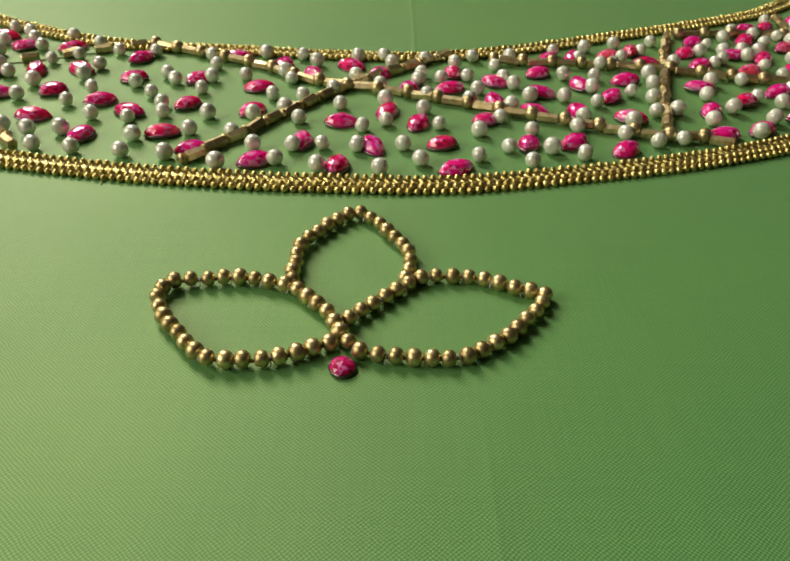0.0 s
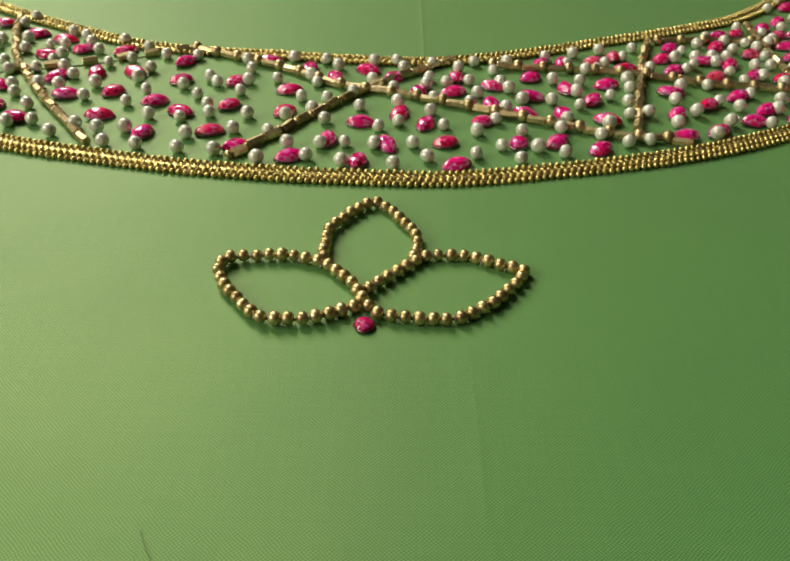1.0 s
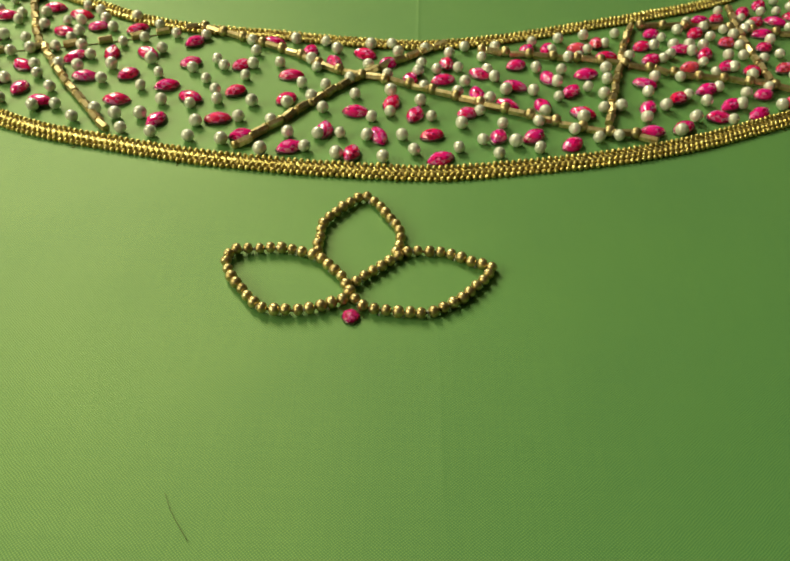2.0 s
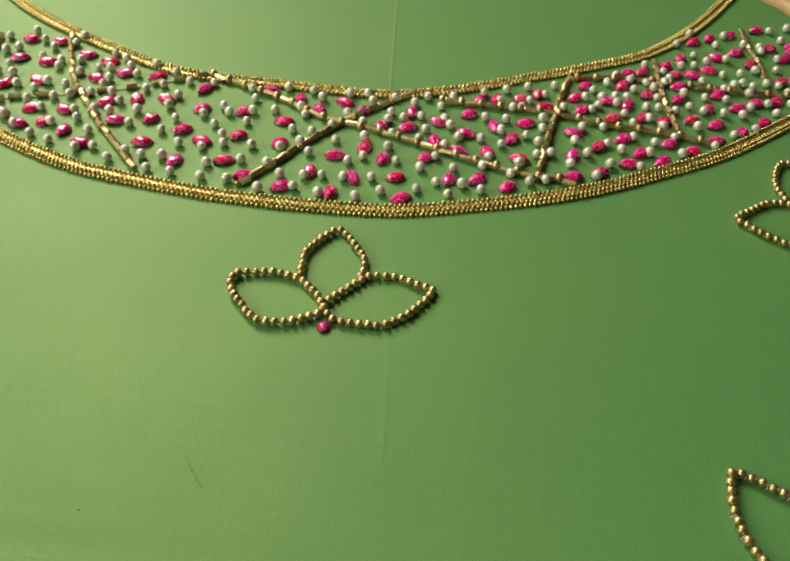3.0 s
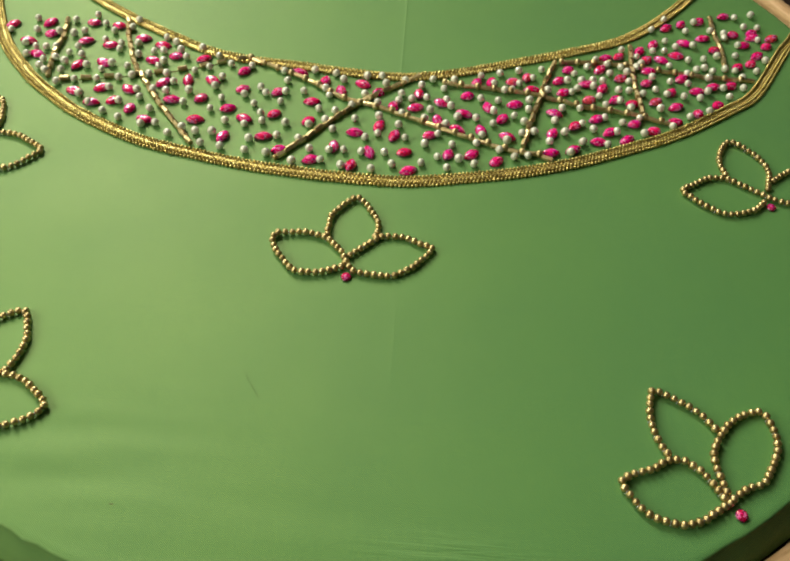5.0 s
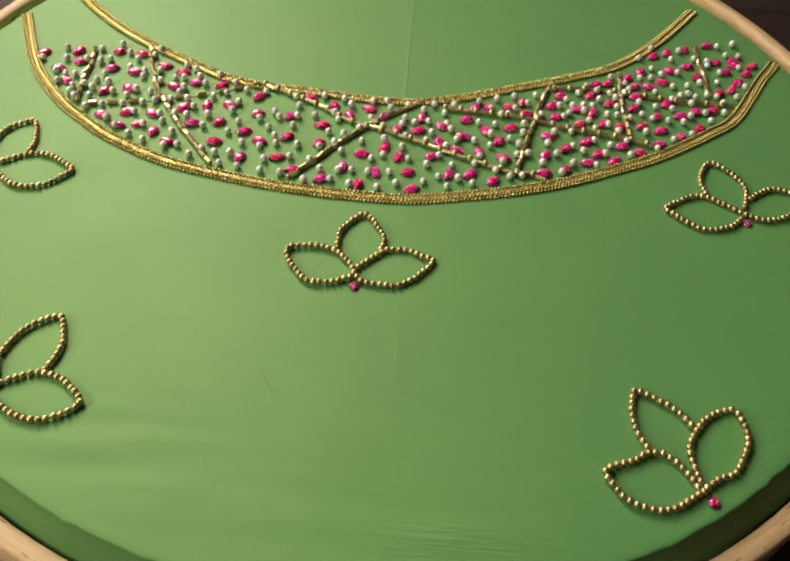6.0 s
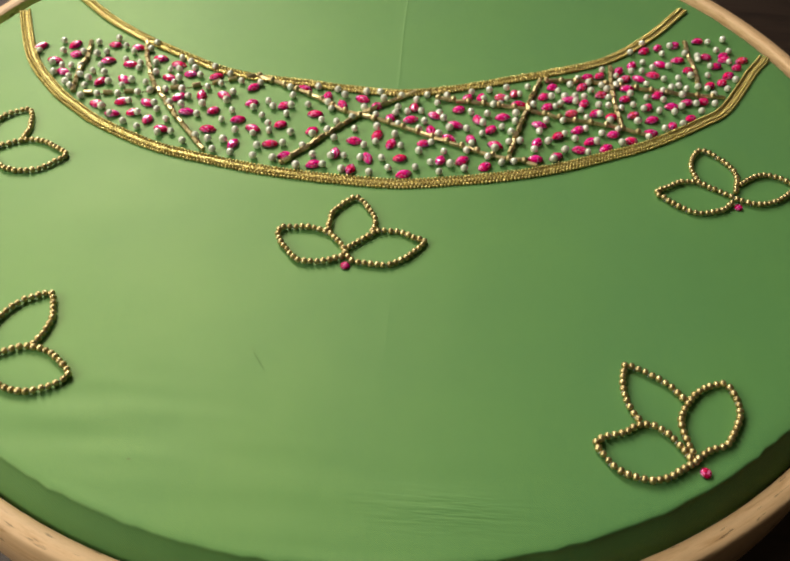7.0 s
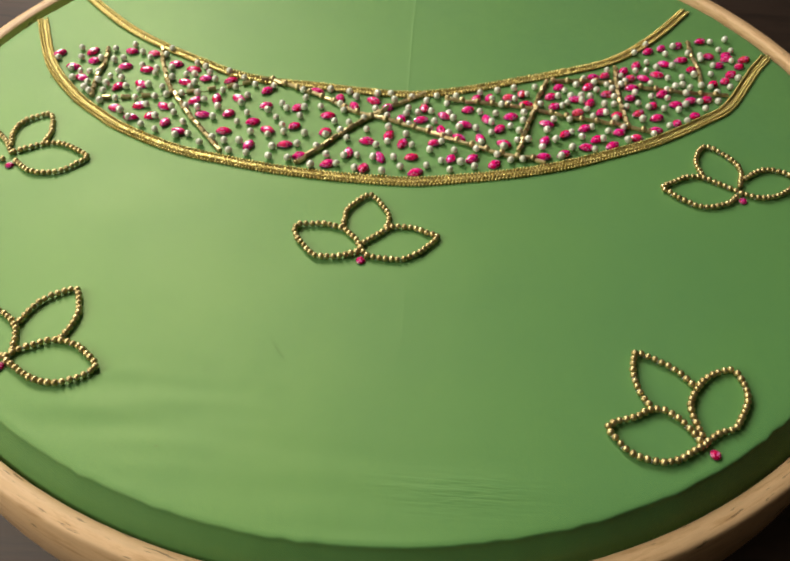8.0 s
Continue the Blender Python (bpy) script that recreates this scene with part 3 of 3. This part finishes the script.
PEARLS_G = [
    (112.2, 116.9), (113.2, 133.9), (114.5, 97.9), (114.7, 86.1), (115.2, 149.7), (116.7, 129.9), (117.4, 106.1), (118.2, 112.4),
    (120.3, 121.7), (120.4, 97.6), (122.3, 115.5), (122.4, 90.3), (122.8, 142.1), (123.9, 132), (124, 101.9), (125.5, 116.8),
    (125.9, 110.4), (126.4, 122.9), (127.3, 149.1), (128.5, 115.3), (130.4, 104.8), (131.6, 99.6), (132.1, 125.5),
    (132.9, 143.5), (133.5, 117.3), (137.3, 116.6), (137.8, 139.1), (138.1, 105.7), (138.1, 142), (139, 112), (139.6, 126.9),
    (142.2, 134.4), (145.2, 154.9), (145.7, 117.3), (147.6, 148.3), (150.8, 124.8), (151.3, 139.2), (152.5, 157.6),
    (153.1, 148.2),
]
STRANDS = [
    [(-121.9, 121.6), (-119.6, 108.5), (-119.4, 98.8), (-117.0, 83.4)],
    [(-114.5, 82.9), (-99.6, 85.4), (-82.1, 90.2), (-69.4, 94.2), (-57.4, 99.8), (-47.2, 103.6)],
    [(-99.1, 125.0), (-95.8, 113.5), (-89.6, 97.7), (-85.6, 90.8), (-72.8, 72.1), (-57.6, 52.9)],
    [(-47.7, 103.7), (-24.1, 92.5), (-11.0, 83.7), (7.2, 77.7), (27.3, 69.1), (41.8, 63.4), (53.6, 59.6), (57.9, 60.0), (63.4, 57.1)],
    [(-29.0, 48.5), (-19.0, 61.8), (-3.2, 81.7), (12.1, 95.5), (17.2, 99.7)],
    [(25.2, 96.3), (42.6, 94.6), (59.8, 93.0), (74.9, 88.2), (93.2, 85.4), (108.4, 80.6)],
    [(68.3, 114.9), (63.6, 101.1), (60.2, 87.5), (56.6, 75.3), (53.9, 62.8)],
    [(98.7, 129.1), (97.1, 107.9), (97.7, 85.8)],
    [(69.5, 114.4), (90.7, 115.8), (110.3, 113.1), (126.1, 111.1), (143.3, 111.1)],
    [(135.0, 154.4), (134.3, 141.5), (135.0, 129.4), (133.6, 115.8)],
]
FLOWER_MIDDLE = ((-0.2, 0.2), [
    [(-0.8, 5.3), (-2.0, 8.6), (-4.5, 11.5), (-7.2, 14.1), (-10.4, 15.3), (-13.7, 16.1), (-16.9, 15.8), (-20.6, 15.3), (-22.7, 14.8), (-23.4, 12.7), (-22.8, 10.0), (-20.0, 5.7), (-16.9, 2.1), (-14.6, 0.4), (-11.2, 0.2), (-7.3, 0.7), (-3.6, 2.5), (-1.6, 3.4)],
    [(0.3, 7.9), (3.4, 11.0), (6.8, 14.4), (9.3, 16.4), (13.3, 16.9), (17.0, 16.4), (20.8, 14.4), (24.6, 13.3), (22.3, 9.0), (19.6, 5.6), (16.5, 3.1), (13.2, 1.1), (9.5, 1.0), (5.7, 1.1), (2.1, 2.0), (0.5, 3.7), (-0.6, 5.3)],
    [(-7.3, 15.6), (-7.3, 19.0), (-6.8, 24.1), (-4.4, 28.0), (-1.7, 31.2), (0.5, 32.4), (3.0, 30.1), (5.5, 26.3), (7.5, 22.6), (7.7, 19.3), (7.2, 16.3)],
])
FLOWER_BR = ((100.0, -64.2), [
    [(-3.6, 3.9), (-5.9, 8.0), (-8.1, 10.6), (-11.8, 12.9), (-15.6, 12.6), (-19.8, 10.0), (-24.1, 8.6), (-27.7, 6.2), (-26.2, 3.2), (-23.4, -0.8), (-20.4, -2.5), (-15.3, -3.6), (-10.6, -2.8), (-6.1, 0.1), (-2.2, 2.8)],
    [(-15.3, 14.6), (-16.3, 16.4), (-17.5, 19.4), (-18.1, 22.5), (-18.1, 25.6), (-17.5, 29.0), (-16.3, 32.6), (-14.2, 32.2), (-9.9, 30.0), (-6.2, 27.7), (-3.2, 24.5), (-1.9, 22.6)],
    [(-2.7, 5.5), (-3.6, 10.6), (-3.7, 15.6), (-0.5, 21.4), (3.2, 25.3), (7.4, 27.8), (11.2, 28.3), (13.0, 24.3), (12.9, 18.7), (10.3, 13.1), (6.9, 8.5), (2.6, 6.6), (-1.2, 3.8)],
])
FLOWER_R = ((133.1, 42.4), [
    [(0.2, 4.0), (-4.7, 7.3), (-8.7, 9.7), (-12.4, 11.8), (-17.3, 11.6), (-22.3, 8.7), (-27.9, 4.5), (-25.7, 1.7), (-21.6, -2.1), (-16.9, -4.8), (-11.7, -4.7), (-5.9, -2.3), (-2.1, 1.6)],
    [(-12.0, 13.9), (-12.8, 18.0), (-12.4, 22.5), (-10.4, 27.4), (-7.8, 31.0), (-5.3, 30.6), (-1.4, 27.0), (1.5, 22.8), (2.9, 18.8), (2.6, 14.4), (0.6, 7.9)],
    [(3.6, 12.5), (8.2, 16.4), (13.3, 18.7), (17.7, 18.1), (21.1, 15.9), (23.0, 12.9), (18.5, 7.7), (13.0, 3.5), (6.4, 1.7), (1.8, 3.1)],
])
FLOWER_L = ((-131.5, 37.7), [
    [(-1.0, 7.4), (3.4, 10.6), (8.9, 13.7), (15.7, 13.4), (22.7, 9.7), (26.4, 6.7), (23.4, 2.2), (19.4, -2.0), (13.6, -3.7), (7.7, -2.6), (1.7, 2.2)],
    [(-3.9, 11.8), (-6.0, 18.7), (-5.7, 24.6), (-2.4, 29.4), (3.3, 32.0), (6.4, 25.9), (7.9, 20.4), (7.6, 15.5)],
    [(-1.9, 6.7), (-6.4, 13.2), (-11.1, 17.8), (-17.4, 21.1), (-24.2, 21.1), (-29.6, 17.9), (-23.0, 9.9), (-14.8, 4.5), (-8.3, 2.4), (-3.3, 2.9)],
])
FLOWER_BL = ((-97.8, -51.4), [
    [(0.8, 3.5), (2.7, 5.6), (5.0, 7.1), (8.6, 9.1)],
    [(10.4, 10.1), (12.6, 10.5), (16.8, 9.9), (20.7, 8.1), (24.7, 5.0), (27.2, 2.0), (25.8, -0.1), (22.9, -2.4), (18.0, -4.5), (12.1, -4.0), (6.8, -1.4), (1.7, 1.9)],
    [(-0.3, 16.9), (0.9, 21.7), (3.5, 26.0), (7.1, 28.9), (11.6, 30.6), (14.4, 25.1), (15.6, 20.1), (14.9, 15.1), (13.8, 11.5)],
    [(1.5, 5.9), (0.8, 10.4), (-1.4, 15.1), (-6.4, 19.2), (-12.3, 21.1), (-17.7, 21.1), (-21.1, 18.4), (-15.6, 12.5), (-10.4, 8.1), (-4.5, 4.9), (-0.4, 3.4)],
])
COLLAR_EDGE = [(-144.0, 106.7), (-126.0, 83.9), (-111.5, 71.2), (-98.8, 62.3), (-76.9, 51.8), (-57.1, 46.6), (-38.2, 42.9), (-20.0, 40.9), (-2.0, 40.0), (15.7, 40.2), (33.4, 43.7), (51.3, 48.2), (69.8, 54.5), (89.1, 63.6), (109.4, 74.5), (131.7, 91.0), (144.2, 102.6), (161.3, 131.3), (171.1, 146.8)]
NECK_EDGE = [(-71.9, 113.3), (-50.3, 105.6), (-29.3, 103.7), (-8.5, 101.4), (12.0, 101.0), (32.3, 106.5), (53.1, 115.1), (74.6, 124.5), (97.3, 136.7)]
bead_flower(FLOWER_MIDDLE, "three-petal flower of strung antique gold beads, pink stone below")
bead_flower(FLOWER_BR, "tilted gold bead flower near the hoop's rim, pink stone")
bead_flower(FLOWER_R, "gold bead flower on the shaded side of the silk")
bead_flower(FLOWER_L, "gold bead flower beside the collar on the bright side")
bead_flower(FLOWER_BL, "gold bead flower with a gap between its beads")


# ---- collar: trims, strands, crystals and pearls ----
def inside_hoop(p, margin):
    return math.hypot(p.x - HOOP_C[0], p.y - HOOP_C[1]) < HOOP_R - margin


KNOT = knot_mesh("knot", 1.7, 0.46, TRIM_GOLD)
DOT = knot_mesh("dot", 1.16, 1.2, TRIM_GOLD)


def gold_trim(points, inward, label, near):
    """A braid of four rows of gold knots along a line; the knots within near are objects of their own."""
    trim = tagged(new("gold_trim"), label, "trim", "trims of the collar")
    line = [q for q in spline(points, step=1.36) if inside_hoop(q[0], 1.0)]
    base = [(p + Vector((-w.y, w.x, 0)) * inward * 2.2, w) for p, w in line]
    bm = bmesh.new()
    tube(bm, base, 2.15, 0.36, 10, 0.16)
    part("braid", bm, DARK_GOLD, trim)
    bm = bmesh.new()
    tube(bm, [(p + Vector((-w.y, w.x, 0)) * inward * 2.55, w) for p, w in line], 0.6, 0.5, 8, 0.4)
    part("metal_band", bm, TRIM_GOLD, trim)
    rows = ((0.1, DOT, 0, 0.5), (1.25, DOT, 0, 0.78), (2.25, KNOT, 55, 0.66), (2.95, KNOT, -55, 0.66), (3.95, DOT, 0, 0.76))
    far, count = [], 0
    for row, (off, me, skew, z) in enumerate(rows):
        for p, w in line:
            q = p + Vector((-w.y, w.x, 0)) * inward * off + w * (0.68 * (row % 2))
            turn = math.degrees(math.atan2(w.y, w.x)) + skew * inward + rng.uniform(-9, 9)
            s = rng.uniform(0.9, 1.08)
            m = pose(q.x * MM, q.y * MM, (z + rng.uniform(-0.08, 0.08)) * MM, 0, 0, turn) @ Matrix.Diagonal((s, s, s, 1))
            if near[0] < q.x < near[1] and count < 300:
                lay("knot", me, trim, m)
                count += 1
            else:
                far.append((me, m))
    # short loose ends of the couching thread along the outer side
    for p, w in line[3::17]:
        side = Vector((-w.y, w.x, 0)) * -inward
        end = p + side * rng.uniform(0.6, 1.6) + w * rng.uniform(-0.8, 0.8)
        bm = bmesh.new()
        tube(bm, [(p + (end - p) * u, (end - p).normalized()) for u in (0.0, 0.5, 1.0)], 0.07, 0.16, 5)
        part("thread_end", bm, DARK_GOLD, trim)
    verts, faces = [], []
    for me, m in far:
        n = len(verts)
        verts += [m @ v.co for v in me.vertices]
        faces += [[n + i for i in f.vertices] for f in me.polygons]
    me = bpy.data.meshes.new("knot_rows")
    me.from_pydata(verts, [], faces)
    me.polygons.foreach_set("use_smooth", [True] * len(faces))
    me.materials.append(TRIM_GOLD)
    tagged(lay("knot_rows", me, trim), kind="stuff")
    return trim


gold_trim([(-163, 146), *COLLAR_EDGE, (186, 182)], 1, "bright gold beaded trim along the collar's outer edge", (-45, 55))
gold_trim([(-153, 178), (-115, 140), *NECK_EDGE, (118, 158), (138, 186)], -1, "bright gold beaded trim along the neck opening", (-40, 60))

BUGLE = bugle_mesh("bugle", 3.5, 1.0, ROD_GOLD)
THIN = bugle_mesh("thin_bugle", 4.1, 0.88, ROD_GOLD)
ROUND = bead_mesh("small_bead", 1.36, ROD_GOLD)
TINY = bead_mesh("tiny_bead", 0.95, BEAD_GOLD, 0.62)


def bead_strand(points, label, kind, stops=()):
    """kind: tube, tube beads with a tiny bead between; round, thin tubes with a proud round bead between; pearl, tubes between pearls at the stops."""
    strand = tagged(new("bead_strand"), label, "bead strand", "strands across the collar")
    chain = spline(points, step=0.5)
    bm = bmesh.new()
    tube(bm, chain, 0.14, 0.2 if kind == "pearl" else 0.75)
    part("thread", bm, THREAD, strand)

    def lay_tube(me, mid, way, tilt=12):
        turn = math.degrees(math.atan2(way.y, way.x))
        m = pose(mid.x * MM, mid.y * MM, (0.95 + rng.uniform(0, 0.25)) * MM, 0, rng.uniform(-6, 6), turn + rng.uniform(-tilt, tilt))
        lay("bugle_bead", me, strand, m @ pose(0, 0, 0, rng.uniform(-25, 25)) @ Matrix.Diagonal((rng.uniform(0.93, 1.05), 1, 1, 1)))

    if kind == "pearl":
        ends = [points[0][0], *stops, points[-1][0]]
        for x0, x1 in zip(ends, ends[1:]):
            p, way = min(chain, key=lambda q: abs(q[0].x - (x0 + x1) / 2))
            lay_tube(BUGLE, p, way, 6)
        return strand
    pitch, me, bead = (4.75, BUGLE, TINY) if kind == "tube" else (6.2, THIN, ROUND)
    line = spaced([p for p, _ in chain], pitch)
    for (p, w), (q, _) in zip(line, line[1:]):
        way = (q - p).normalized()
        head = p + way * (0.4 if kind == "tube" else 1.1)
        side = Vector((-way.y, way.x, 0)) * rng.uniform(-0.25, 0.25)
        lay("round_bead", bead, strand, pose((head.x + side.x) * MM, (head.y + side.y) * MM, (0.95 if kind == "tube" else 1.35) * MM, 0, 0, math.degrees(math.atan2(way.y, way.x))))
        lay_tube(me, p + way * (pitch / 2 + (0.4 if kind == "tube" else 1.1)) - side, way, 9 if kind == "tube" else 6)
    return strand


TUBES, ROUNDS = "line of pale gold tube beads crossing the collar", "line of gold tube beads and round beads crossing the collar"
for points, kind in zip(STRANDS, ("tube", "pearl", "tube", "round", "tube", "round", "tube", "tube", "round", "tube")):
    stops = (-106.8, -99.1, -91.6, -81.5, -75.1, -65.5, -60.7, -53.1) if kind == "pearl" else ()
    bead_strand(points, {"tube": TUBES, "round": ROUNDS, "pearl": "line of dull gold tube beads set between pearls"}[kind], kind, stops)

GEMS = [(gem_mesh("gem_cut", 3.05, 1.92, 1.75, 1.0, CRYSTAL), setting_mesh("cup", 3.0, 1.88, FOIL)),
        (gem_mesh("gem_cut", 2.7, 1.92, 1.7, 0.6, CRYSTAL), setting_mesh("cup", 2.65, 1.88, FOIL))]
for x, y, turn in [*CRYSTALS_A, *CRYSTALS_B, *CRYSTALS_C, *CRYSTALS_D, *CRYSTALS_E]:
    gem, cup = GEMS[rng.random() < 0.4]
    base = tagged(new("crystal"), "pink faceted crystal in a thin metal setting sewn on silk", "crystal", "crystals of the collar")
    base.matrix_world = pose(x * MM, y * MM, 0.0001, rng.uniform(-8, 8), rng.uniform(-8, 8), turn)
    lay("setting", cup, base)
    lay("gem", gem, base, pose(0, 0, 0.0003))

PEARL_BEAD = bead_mesh("pearl_bead", 1.45, PEARL, 0.97, 10, 16)
for x, y in [*PEARLS_A, *PEARLS_B, *PEARLS_C, *PEARLS_D, *PEARLS_E, *PEARLS_F, *PEARLS_G]:
    s = rng.uniform(0.9, 1.08)
    pearl = lay("pearl", PEARL_BEAD, None, pose(x * MM, y * MM, 1.42 * s * MM, rng.uniform(0, 360), rng.uniform(-40, 40), rng.uniform(0, 360)) @ Matrix.Diagonal((s, s, s, 1)))
    tagged(pearl, "small white pearl bead sewn on green silk", "pearl", "pearls of the collar")

# ---- specks on the silk ----
bm = bmesh.new()
tube(bm, spline([(-23.2, -34.5), (-21.6, -37.4), (-18.4, -41.6)], step=0.8), 0.036, 0.1, 5)
tagged(part("loose_thread", bm, LINT, None), "short dark loose thread lying on the silk", "thread")
for x, y, s, turn in ((-46.9, -73.0, 0.75, 5), (-40.0, -47.3, 0.25, 40)):
    bm = bmesh.new()
    bmesh.ops.create_icosphere(bm, subdivisions=2, radius=0.5)
    for v in bm.verts:
        v.co = Vector((v.co.x * 2.4, v.co.y * 0.7, v.co.z * 0.35)) * s * MM * (1 + 0.3 * noise.noise(v.co * 3))
    speck = part("lint_speck", bm, LINT, None)
    speck.matrix_world = pose(x * MM, y * MM, 0.15 * MM, 0, 0, turn)
    tagged(speck, "tiny dark speck of lint on the silk", "lint")
